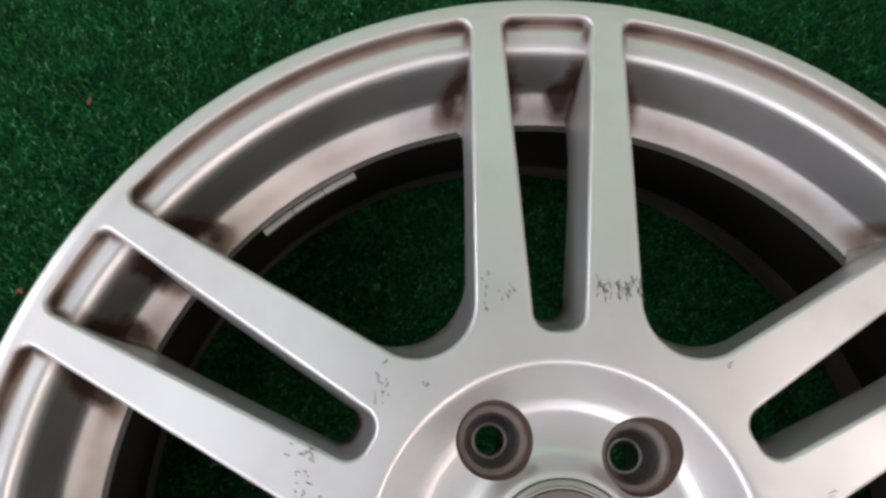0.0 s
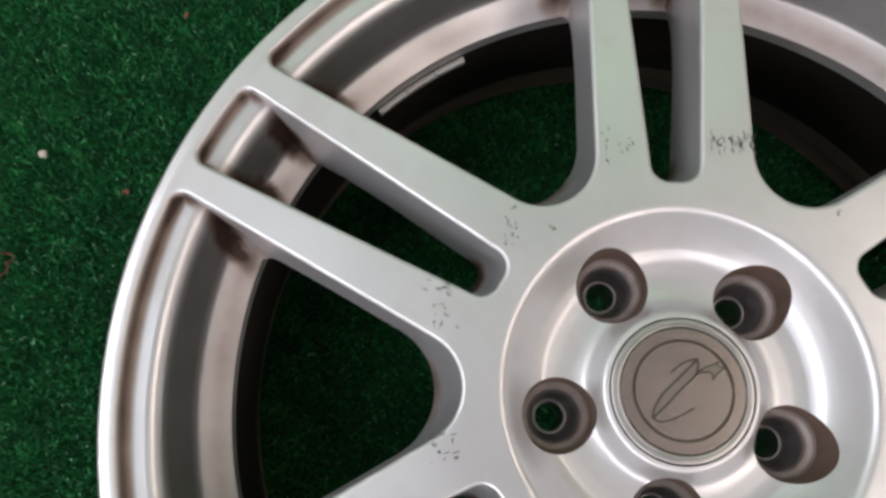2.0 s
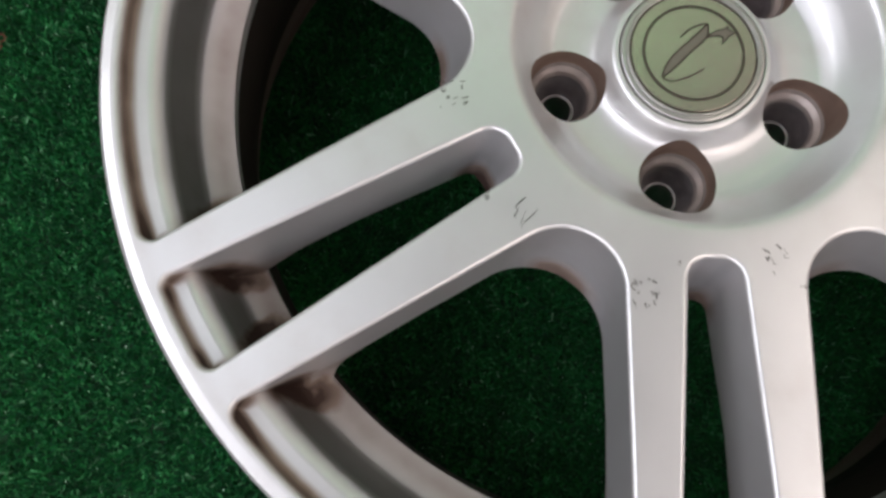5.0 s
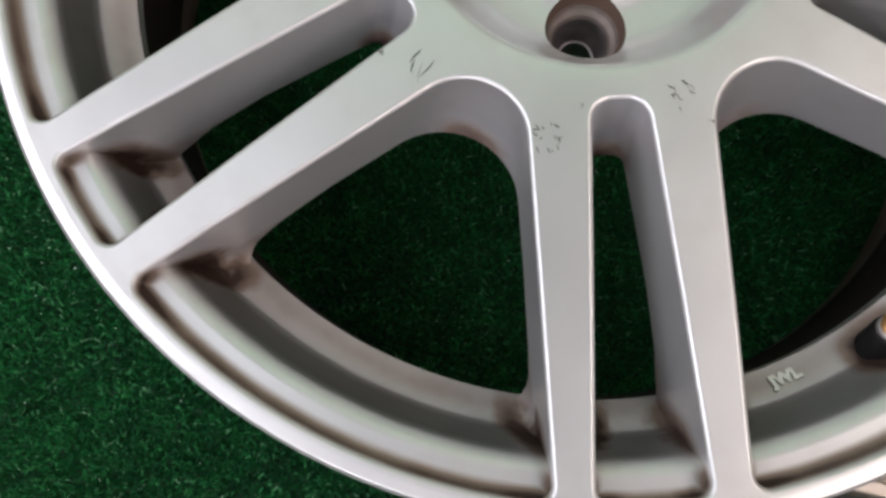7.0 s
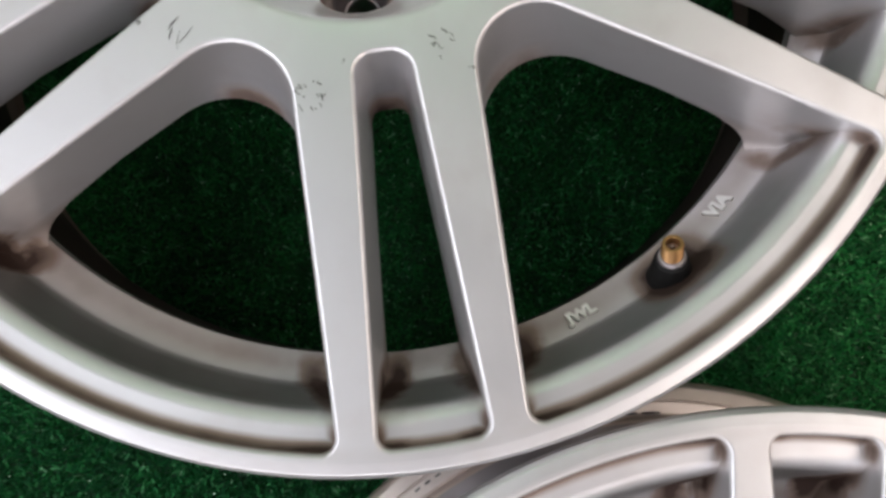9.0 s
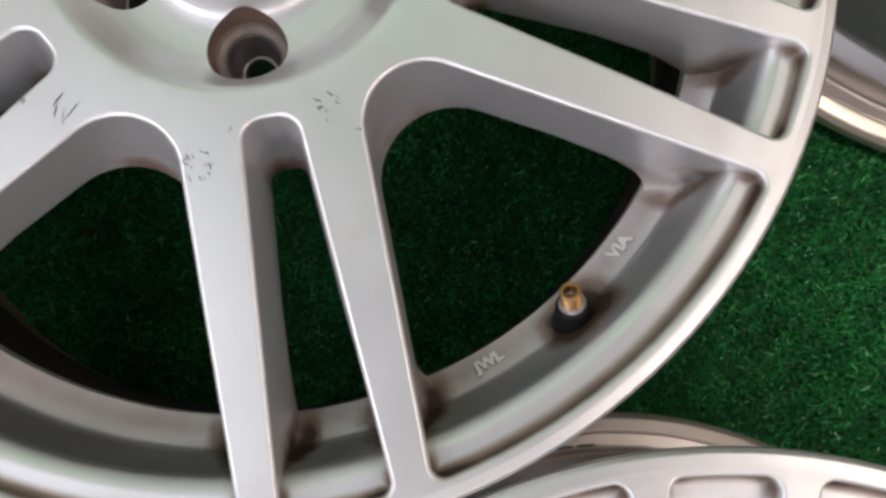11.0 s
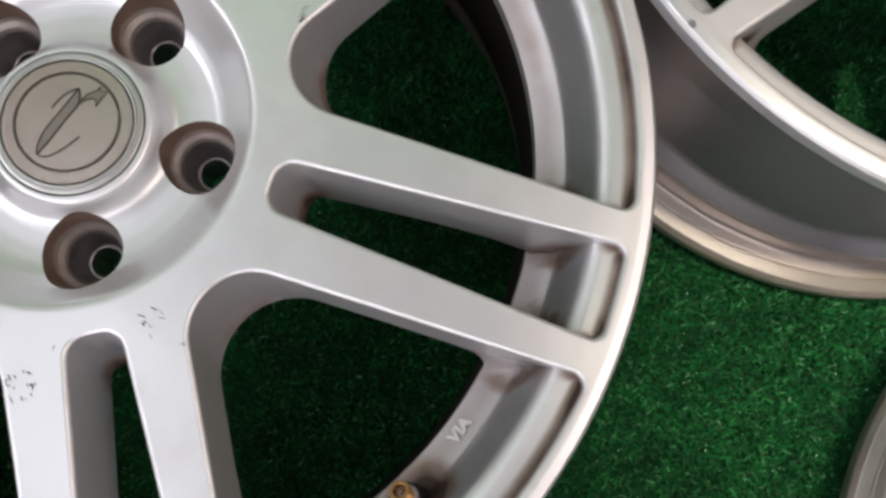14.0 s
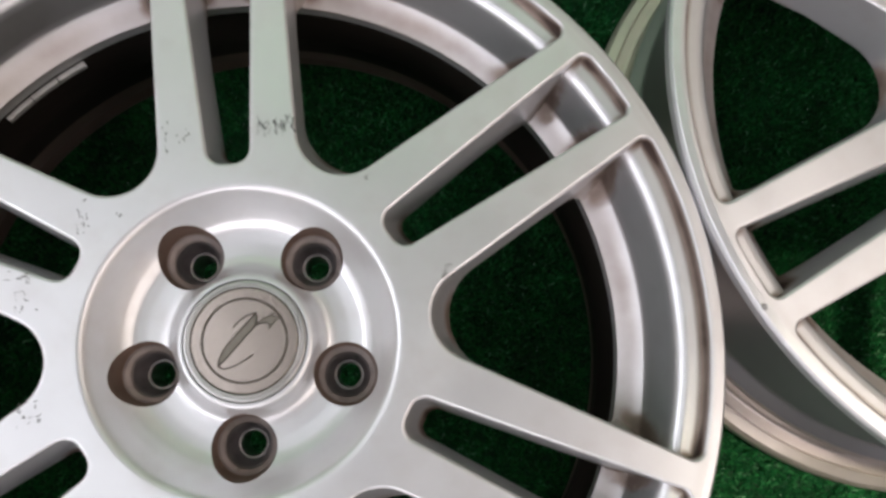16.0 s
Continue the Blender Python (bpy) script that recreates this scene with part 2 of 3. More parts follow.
def rounded(points):
    """A profile of (r, z, corner radius) turned into points with normals to the left of the way."""
    out = []
    P = [np.array(p[:2]) for p in points]
    for i, p in enumerate(P):
        rad = points[i][2] if len(points[i]) > 2 else 0
        if i in (0, len(P) - 1):
            d = P[1] - p if i == 0 else p - P[i - 1]
            d = d / np.linalg.norm(d)
            out.append((p, np.array((-d[1], d[0]))))
            continue
        a, b = p - P[i - 1], P[i + 1] - p
        la, lb = np.linalg.norm(a), np.linalg.norm(b)
        a, b = a / la, b / lb
        turn = math.atan2(a[0] * b[1] - a[1] * b[0], a @ b)
        if abs(turn) < 0.02:
            n = np.array((-(a + b)[1], (a + b)[0]))
            out.append((p, n / np.linalg.norm(n)))
            continue
        cut = min(rad * abs(math.tan(turn / 2)), la * 0.48, lb * 0.48)
        r = cut / abs(math.tan(turn / 2))
        s = 1 if turn > 0 else -1
        start, n0 = p - a * cut, np.array((-a[1], a[0]))
        c = start + s * r * n0
        steps = max(2, int(abs(turn) / 0.3))
        for k in range(steps + 1):
            t = turn * k / steps
            co, si = math.cos(t), math.sin(t)
            n = np.array((co * n0[0] - si * n0[1], si * n0[0] + co * n0[1]))
            out.append((c - s * r * n, n))
    return out


def revolve(points, seg=144, centre=(0, 0)):
    """Verts, faces and normals of a profile turned about z."""
    prof = rounded(points)
    verts, norms, faces = [], [], []
    n = len(prof)
    for k in range(seg):
        a = 2 * math.pi * k / seg
        co, si = math.cos(a), math.sin(a)
        for p, m in prof:
            verts.append((centre[0] + p[0] * co, centre[1] + p[0] * si, p[1]))
            norms.append((m[0] * co, m[0] * si, m[1]))
    for k in range(seg):
        for i in range(n - 1):
            a, b = k * n + i, ((k + 1) % seg) * n + i
            faces.append((a, a + 1, b + 1, b))
    # turn the faces the way of the normals
    v = [np.array(verts[j]) for j in faces[0]]
    if np.dot(np.cross(v[1] - v[0], v[2] - v[0]), norms[0]) < 0:
        faces = [f[::-1] for f in faces]
    return verts, faces, norms


# ---------------------------------------------------------------- the alloy wheel, face at z = 0
R_LIP, R_POCKET = 0.2305, 0.2273
W_TOP, W_LOW = 0.0340, 0.0355
DISH = np.array([(0.0, -0.0205), (0.0290, -0.0105), (0.0312, -0.0098), (0.0330, -0.0112), (0.0352, -0.0165), (0.0385, -0.0198), (0.0430, -0.0208), (0.0500, -0.0208),
                 (0.0565, -0.0200), (0.0610, -0.0172), (0.0660, -0.0115), (0.0704, -0.0050), (0.0724, -0.0018), (0.0738, -0.0002), (0.0756, 0.0), (0.3, 0.0)])


def face_height(r):
    """Height of the front surface: a dished hub and a slightly crowned face."""
    r = np.asarray(r, float)
    w = np.zeros_like(r)
    for d, g in ((-0.0016, 1), (-0.0008, 2), (0, 3), (0.0008, 2), (0.0016, 1)):
        w += g / 9 * np.interp(r + d, DISH[:, 0], DISH[:, 1])
    return w + np.interp(r, (0.075, 0.1, 0.16, 0.225, 0.235), (0.001, 0.0015, 0.0005, -0.002, -0.0028))


def back_height(r):
    return np.interp(r, (0.0, 0.075, 0.098, 0.15, 0.175, 0.196, 0.22), (-0.07, -0.066, -0.037, -0.035, -0.039, -0.050, -0.053))


def wide_outline(e, w, rho, ro, rc, turn):
    """The wide window about the direction turn (degrees), grown by e."""
    w, rho, ro, rc = w - e, rho + e, ro + e, rc + e
    half = []
    cx = (w + rho) * 2
    for k in range(13):
        a = radians(180 - 60 * k / 12)
        half.append((cx + rho * math.cos(a), rho * math.sin(a)))
    cu, cv = math.sqrt((ro - rc) ** 2 - (w + rc) ** 2), -(w + rc)
    axis = radians(30)
    ca, sa = math.cos(axis), math.sin(axis)
    to = lambda u, v: (u * ca - v * sa, u * sa + v * ca)
    u0 = cx * ca
    for k in range(1, 15):
        half.append(to(u0 + (cu - u0) * k / 15, -w))
    end = math.atan2(cv, cu)
    for k in range(9):
        a = math.pi / 2 + (end - math.pi / 2) * k / 8
        half.append(to(cu + rc * math.cos(a), cv + rc * math.sin(a)))
    top = math.atan2(half[-1][1], half[-1][0])
    for k in range(1, 9):
        a = top * (1 - k / 8)
        half.append((ro * math.cos(a), ro * math.sin(a)))
    pts = half + [(x, -y) for x, y in half[-2:0:-1]]
    c, s = math.cos(radians(turn)), math.sin(radians(turn))
    return [(x * c - y * s, x * s + y * c) for x, y in pts]


def narrow_outline(e, u0, a, b, r1, ro, rc, turn):
    """The narrow slot of a double spoke, grown by e; half width a + b u."""
    n = math.sqrt(1 + b * b)
    u0, a, ro, r1, rc = u0 - e, a + e * n, ro + e, r1 + e, rc + e
    half = []
    c1u = u0 + r1
    c1v = a + b * c1u - r1 * n
    half.append((u0, 0.0))
    up = math.atan2(1, -b)
    for k in range(9):
        t = math.pi + (up - math.pi) * k / 8
        half.append((c1u + r1 * math.cos(t), c1v + r1 * math.sin(t)))
    c = a - rc * n
    q = 1 + b * b
    c2u = (-b * c + math.sqrt((b * c) ** 2 - q * (c * c - (ro - rc) ** 2))) / q
    c2v = c + b * c2u
    x0, y0 = half[-1]
    x1, y1 = c2u + rc * math.cos(up), c2v + rc * math.sin(up)
    for k in range(1, 15):
        half.append((x0 + (x1 - x0) * k / 15, y0 + (y1 - y0) * k / 15))
    end = math.atan2(c2v, c2u)
    for k in range(9):
        t = up + (end - up) * k / 8
        half.append((c2u + rc * math.cos(t), c2v + rc * math.sin(t)))
    top = math.atan2(half[-1][1], half[-1][0])
    for k in range(1, 4):
        t = top * (1 - k / 3)
        half.append((ro * math.cos(t), ro * math.sin(t)))
    pts = half + [(x, -y) for x, y in half[-2:0:-1]]
    co, si = math.cos(radians(turn)), math.sin(radians(turn))
    return [(x * co - y * si, x * si + y * co) for x, y in pts]


def wide(e, low, turn):
    if low:
        return wide_outline(e, W_LOW, 0.0305, 0.1985, 0.011, turn)
    return wide_outline(e, W_TOP, 0.0226, R_POCKET, 0.0052, turn)


def narrow(e, low, turn):
    if low:
        return narrow_outline(e, 0.0965, -0.0002, 0.077, 0.006, 0.1985, 0.006, turn)
    return narrow_outline(e, 0.0863, 0.0036, 0.0712, 0.0078, 0.2263, 0.0050, turn)


BOLT_R, BOLT_TURN, POCKET_R = 0.0508, 47.48, 0.0158


def ring_points(cx, cy, r, n, turn=0.0):
    return [(cx + r * math.cos(2 * math.pi * k / n + turn), cy + r * math.sin(2 * math.pi * k / n + turn)) for k in range(n)]


def inside(px, py, poly):
    x, y = np.array(poly).T
    x2, y2 = np.roll(x, -1), np.roll(y, -1)
    hit = np.zeros(len(px), bool)
    for a, b, c, d in zip(x, y, x2, y2):
        if b != d:
            hit ^= ((b > py) != (d > py)) & (px < (c - a) * (py - b) / (d - b) + a)
    return hit


def sheet(loops, holes, extra, outer_r, inner_r):
    """Triangles of the plane between the loops, with rows of extra points."""
    from mathutils import geometry
    pts, edges = [], []
    for lp in loops:
        k = len(pts)
        pts += lp
        edges += [(k + i, k + (i + 1) % len(lp)) for i in range(len(lp))]
    ex = np.array(extra)
    keep = np.ones(len(ex), bool)
    for h in holes:
        grown = np.array(h)
        grown = grown + (grown - grown.mean(0)) * 0.03
        keep &= ~inside(ex[:, 0], ex[:, 1], grown)
    pts += [tuple(p) for p in ex[keep]]
    v, _, f, *_ = geometry.delaunay_2d_cdt([Vector(p) for p in pts], edges, [], 0, 1e-7)
    v = np.array([tuple(p) for p in v])
    f = np.array([tuple(t) for t in f])
    mid = v[f].mean(1)
    ok = (np.hypot(mid[:, 0], mid[:, 1]) < outer_r) & (np.hypot(mid[:, 0], mid[:, 1]) > inner_r)
    for h in holes:
        ok &= ~inside(mid[:, 0], mid[:, 1], h)
    return v, f[ok]


class Shell:
    """Collects verts, normals and faces, to be shared out among parts."""

    def __init__(self):
        self.v, self.n, self.f = [], [], []

    def add(self, v, n, f):
        k = len(self.v)
        self.v += [tuple(p) for p in v]
        self.n += [tuple(p) for p in n]
        self.f += [tuple(int(i) + k for i in t) for t in f]

    def loft(self, rows):
        """Closed loops, from the front down; normals point into the opening."""
        a = np.array(rows)
        ds = np.roll(a, -1, 1) - np.roll(a, 1, 1)
        dt = np.gradient(a, axis=0)
        n = np.cross(ds, dt)
        n /= np.linalg.norm(n, axis=2, keepdims=True) + 1e-12
        mid = a.mean(1, keepdims=True)
        if ((mid - a)[:, :, :2] * n[:, :, :2]).sum() < 0:
            n = -n
        n[0] = (0, 0, 1)
        rows_n, m = a.shape[0], a.shape[1]
        f = []
        for i in range(rows_n - 1):
            for j in range(m):
                q = (i * m + j, i * m + (j + 1) % m, (i + 1) * m + (j + 1) % m, (i + 1) * m + j)
                f.append(q)
        v, nn = a.reshape(-1, 3), n.reshape(-1, 3)
        q = f[m // 2]
        if np.dot(np.cross(v[q[1]] - v[q[0]], v[q[2]] - v[q[0]]), nn[q[0]] + nn[q[2]]) < 0:
            f = [t[::-1] for t in f]
        self.add(v, nn, f)


def cast_shell():
    """The front of the wheel: dished hub, six double spokes and the flat lip, with their side walls and backs."""
    sh = Shell()
    turns = [30 + 60 * k for k in range(6)]
    E = 0.0020
    loops, backs = [], []
    for t in turns:
        for fn, turn in ((wide, t + 30), (narrow, t)):
            rows = []
            for k in range(5):
                a = math.pi / 2 * k / 4
                lp = np.array(fn(E * (1 - math.sin(a)), False, turn))
                z = face_height(np.hypot(*lp.T)) - E * (1 - math.cos(a))
                rows.append(np.c_[lp, z])
            first = fn(E, False, turn)
            top, low = np.array(fn(0, False, turn)), np.array(fn(0, True, turn))
            zl = back_height(np.hypot(*low.T)) + 0.003
            zt = rows[-1][:, 2]
            for k in range(1, 7):
                s = k / 6
                g = (s ** (1.25 + 1.6 * np.clip((np.hypot(*top.T) - 0.200) / 0.022, 0, 1)))[:, None]
                lp = top * (1 - g) + low * g
                rows.append(np.c_[lp, zt * (1 - s) + zl * s])
            for k in range(1, 4):
                a = math.pi / 2 * k / 3
                lp = np.array(fn(0.003 * (1 - math.cos(a)), True, turn))
                rows.append(np.c_[lp, back_height(np.hypot(*lp.T)) + 0.003 * (1 - math.sin(a))])
            sh.loft(rows)
            loops.append(first)
            backs.append([tuple(p) for p in rows[-1][:, :2]])
    pockets = []
    for k in range(5):
        a = radians(BOLT_TURN + 72 * k)
        pockets.append(ring_points(BOLT_R * math.cos(a), BOLT_R * math.sin(a), POCKET_R, 64))
    extra = []
    for r in np.concatenate([np.arange(0.0312, 0.067, 0.0016), np.arange(0.067, 0.0785, 0.0009), (0.081, 0.085)]):
        extra += ring_points(0, 0, r, 180 if r > 0.05 else 120)
    for r in (0.2275, 0.2285):
        extra += ring_points(0, 0, r, 180)
    rim, bore = ring_points(0, 0, R_LIP, 144), ring_points(0, 0, 0.0300, 72)
    v, f = sheet(loops + pockets + [rim, bore], loops + pockets, extra, R_LIP, 0.0300)
    r = np.hypot(v[:, 0], v[:, 1])
    d = (face_height(r + 1e-4) - face_height(r - 1e-4)) / 2e-4
    d[r > 0.079] = 0
    n = np.c_[-d * v[:, 0] / r, -d * v[:, 1] / r, np.ones(len(r))]
    n /= np.linalg.norm(n, axis=1, keepdims=True)
    sh.add(np.c_[v, face_height(r)], n, f)
    holes = []
    for k in range(5):
        a = radians(BOLT_TURN + 72 * k)
        holes.append(ring_points(BOLT_R * math.cos(a), BOLT_R * math.sin(a), 0.0068, 32))
    rim2 = ring_points(0, 0, 0.2015, 144)
    v, f = sheet(backs + holes + [rim2, bore], backs + holes, ring_points(0, 0, 0.075, 90) + ring_points(0, 0, 0.09, 90) + ring_points(0, 0, 0.175, 120) + ring_points(0, 0, 0.193, 120), 0.2015, 0.03)
    r = np.hypot(v[:, 0], v[:, 1])
    sh.add(np.c_[v, back_height(r)], np.tile((0, 0, -1), (len(v), 1)), f[:, ::-1])
    return sh


def shared_out(sh):
    """Shares the shell's faces out among hub, lip and the twelve spokes."""
    v, n = np.array(sh.v), np.array(sh.n)
    groups = {}
    for t in sh.f:
        c = v[list(t)].mean(0)
        r = math.hypot(c[0], c[1])
        if r < 0.0945:
            key = ("hub", 0)
        elif r > 0.2225:
            key = ("lip", 0)
        else:
            a = (math.degrees(math.atan2(c[1], c[0]))) % 360
            key = ("spoke", int(a // 30))
        groups.setdefault(key, []).append(t)
    out = []
    for key in sorted(groups):
        fs = groups[key]
        used = sorted({i for t in fs for i in t})
        at = {i: k for k, i in enumerate(used)}
        out.append((key[0], v[used], [tuple(at[i] for i in t) for t in fs], n[used]))
    return out


RIM_FRONT = [(0.2304, -0.00245), (0.2345, -0.0031, 0.0014), (0.2360, -0.0052, 0.0016), (0.2362, -0.0128, 0.003), (0.2270, -0.0135, 0.003), (0.2168, -0.0150, 0.003)]
RIM_WELL = [(0.2279, -0.0035), (0.2266, -0.0098, 0.0026), (0.2144, -0.0106, 0.0075), (0.2062, -0.0383, 0.005), (0.1936, -0.0480, 0.0008), (0.1939, -0.0560)]
BARREL_OUT = [(0.2168, -0.0150), (0.2160, -0.0330, 0.002), (0.2178, -0.0360, 0.002), (0.2120, -0.0420, 0.004), (0.1985, -0.0580, 0.01), (0.1985, -0.0900, 0.012),
              (0.2080, -0.1380, 0.012), (0.2165, -0.1480)]
REAR_FLANGE = [(0.2165, -0.1480), (0.2182, -0.1505, 0.0015), (0.2162, -0.1535, 0.0015), (0.2165, -0.1700, 0.003), (0.2250, -0.1712, 0.001), (0.2254, -0.1728, 0.0006), (0.2262, -0.1714, 0.0006),
               (0.2330, -0.1740, 0.003), (0.2360, -0.1780, 0.003), (0.2360, -0.1860, 0.003), (0.2260, -0.1885, 0.003)]
BARREL_IN = [(0.1939, -0.0560), (0.1940, -0.0920, 0.012), (0.1988, -0.1200)]
INNER_FLANGE = [(0.1988, -0.1200), (0.2020, -0.1390, 0.012), (0.2075, -0.1485, 0.004), (0.2095, -0.1520, 0.004), (0.2105, -0.1700, 0.004), (0.2150, -0.1740, 0.003), (0.2260, -0.1885)]


def build_wheel(name, paint, label):
    wheel = tagged(new(name), label, "alloy wheel", "wheels on the turf")
    shell = shared_out(cast_shell())
    for kind, v, f, n in shell:
        pname = {"hub": "hub", "lip": "outer_lip", "spoke": "spoke"}[kind]
        part_mesh(pname, mesh_from(pname, v, f, n, paint), wheel)
    for pname, prof, mat, text in (("lip_edge", RIM_FRONT, paint, ""), ("rim_well", RIM_WELL, paint, "stepped silver rim well with brown grime and painted shade"),
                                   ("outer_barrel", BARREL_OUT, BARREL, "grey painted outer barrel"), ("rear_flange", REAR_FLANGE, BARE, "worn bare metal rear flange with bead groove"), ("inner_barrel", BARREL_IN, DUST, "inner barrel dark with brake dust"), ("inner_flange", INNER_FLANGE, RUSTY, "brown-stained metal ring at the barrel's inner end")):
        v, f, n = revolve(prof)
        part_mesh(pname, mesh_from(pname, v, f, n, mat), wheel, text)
    prof = [(POCKET_R, 0.0), (POCKET_R - 0.0001, -0.05), (POCKET_R - 0.0004, -0.5), (0.0148, -0.93), (0.0144, -1.0)]
    for k in range(5):
        a = radians(BOLT_TURN + 72 * k)
        cx, cy = BOLT_R * math.cos(a), BOLT_R * math.sin(a)
        v, f, n = revolve(prof, 64)
        v = [list(p) for p in v]
        for p in v:
            q = math.hypot(p[0], p[1])
            x, y = p[0] + cx, p[1] + cy
            lip = float(face_height(math.hypot(cx + p[0] * POCKET_R / q, cy + p[1] * POCKET_R / q)))
            p[:] = x, y, lip + (lip + 0.0270) * p[2]
        n = [tuple(-c for c in q) for q in n] if sum(q[0] * (p[0] - cx) + q[1] * (p[1] - cy) for p, q in zip(v, n)) > 0 else n
        pk = part_mesh("bolt_pocket", mesh_from("bolt_pocket", v, f, None, POCKET), wheel, "brown-stained wheel bolt pocket")
        v, f, n = revolve([(0.0145, -0.0269), (0.0138, -0.0290, 0.0014), (0.0119, -0.0312, 0.0012), (0.0112, -0.0335)], 28, (cx, cy))
        part_mesh("pocket_shelf", mesh_from("pocket_shelf", v, f, None, SHELF), pk, "pale worn step in the pocket")
        v, f, n = revolve([(0.0113, -0.0333), (0.0110, -0.0360, 0.0006), (0.0106, -0.0390, 0.001), (0.0086, -0.0440, 0.0008), (0.0077, -0.0466)], 28, (cx, cy))
        part_mesh("bolt_seat", mesh_from("bolt_seat", v, f, None, SEAT), pk, "dark conical bolt seat")
        v, f, n = revolve([(0.0079, -0.0466), (0.0074, -0.0456, 0.0005), (0.0065, -0.0462, 0.0005), (0.0063, -0.0500, 0.001), (0.0063, -0.070)], 28, (cx, cy))
        part_mesh("seat_ring", mesh_from("seat_ring", v, f, None, STEEL), pk, "bright worn metal ring")
    return wheel


def ribbon(points, width, z, bm):
    """A flat stroke along points."""
    p = [Vector(q) for q in points]
    rows = []
    for i, q in enumerate(p):
        d = (p[min(i + 1, len(p) - 1)] - p[max(i - 1, 0)]).normalized()
        n = Vector((-d.y, d.x)) * width / 2 * (0.45 if i in (0, len(p) - 1) else 1.0)
        rows.append((bm.verts.new((*(q + n), z)), bm.verts.new((*(q - n), z))))
    for (a, b), (c, d) in zip(rows, rows[1:]):
        bm.faces.new((a, b, d, c))


def smooth_line(points, n=6):
    out = []
    P = [Vector(p) for p in points]
    for i in range(len(P) - 1):
        a, b, c, d = P[max(i - 1, 0)], P[i], P[i + 1], P[min(i + 2, len(P) - 1)]
        for k in range(n):
            t = k / n
            out.append(0.5 * ((2 * b) + (c - a) * t + (2 * a - 5 * b + 4 * c - d) * t * t + (3 * b - a - 3 * c + d) * t ** 3))
    return out + [P[-1]]


def build_cap(parent):
    """Brushed centre cap with a chromed edge, an engraved ring and a plain leaf-shaped badge."""
    top = -0.0078
    v, f, n = revolve([(0.0, top), (0.0252, top, 0.0004), (0.0255, top - 0.0012, 0.0002), (0.0260, top - 0.0012)], 72)
    cap = part_mesh("centre_cap", mesh_from("centre_cap", v, f, n if n[0][2] > 0 else [tuple(-c for c in q) for q in n], CAP), parent, "round brushed grey metal centre cap")
    v, f, n = revolve([(0.0258, top - 0.0014), (0.0260, top + 0.0001, 0.0003), (0.0268, top + 0.0003, 0.0004), (0.0271, top - 0.0008, 0.0003), (0.0275, top - 0.0002, 0.0004), (0.0292, top - 0.0004, 0.0008), (0.0300, top - 0.0032)], 72)
    part_mesh("cap_edge", mesh_from("cap_edge", v, f, None, STEEL), cap, "bright polished cap edge")
    bm = bmesh.new()
    ring = [(0.0202 * math.cos(2 * math.pi * k / 64), 0.0202 * math.sin(2 * math.pi * k / 64)) for k in range(65)]
    ribbon(ring, 0.0012, top + 0.0002, bm)
    part("engraved_ring", bm, STROKE, cap, "dark engraved ring")
    for r, w, lift in ((0.0256, 0.0006, 0.0),):
        bm = bmesh.new()
        ribbon([(r * math.cos(2 * math.pi * k / 72), r * math.sin(2 * math.pi * k / 72)) for k in range(73)], w, top + 0.0002 + lift, bm)
        part("edge_groove", bm, STROKE, cap, "thin dark groove round the cap")
    bm = bmesh.new()
    leaf = smooth_line([(-0.0132, -0.0111), (-0.0123, -0.0073), (-0.0086, -0.0016), (-0.0018, 0.0048), (0.0039, 0.0102), (0.0064, 0.0127)]) + smooth_line([(0.0064, 0.0127), (0.0064, 0.0098), (0.0050, 0.0059), (-0.0007, 0.0007), (-0.0075, -0.0061), (-0.0132, -0.0111)])
    fill = bmesh.new()
    fill.faces.new([fill.verts.new((*p, top + 0.00012)) for p in leaf[:-1]])
    ribbon(leaf, 0.0008, top + 0.0002, bm)
    ribbon(smooth_line([(-0.0052, 0.0066), (-0.0007, 0.0104), (0.0039, 0.0123), (0.0064, 0.0127)]), 0.0007, top + 0.0002, bm)
    ribbon(smooth_line([(-0.0132, -0.0111), (-0.0110, -0.0123), (-0.0086, -0.0125), (-0.0030, -0.0107), (0.0039, -0.0070)]), 0.0007, top + 0.0002, bm)
    head = [(0.0050, 0.0059), (0.0070, 0.0080), (0.0095, 0.0096), (0.0129, 0.0104), (0.0150, 0.0117), (0.0143, 0.0103), (0.0175, 0.0089), (0.0148, 0.0073), (0.0118, 0.0039), (0.0124, 0.0066), (0.0107, 0.0074), (0.0078, 0.0073)]
    ribbon(head + head[:1], 0.0006, top + 0.0002, bm)
    badge = part("badge", bm, STROKE, cap, "dark engraved leaf-shaped badge")
    fill.faces.new([fill.verts.new((*p, top + 0.00012)) for p in head])
    bmesh.ops.triangulate(fill, faces=fill.faces[:])
    bmesh.ops.recalc_face_normals(fill, faces=fill.faces[:])
    part("badge_fill", fill, FILL, badge, "matt grey badge fill")
    return cap


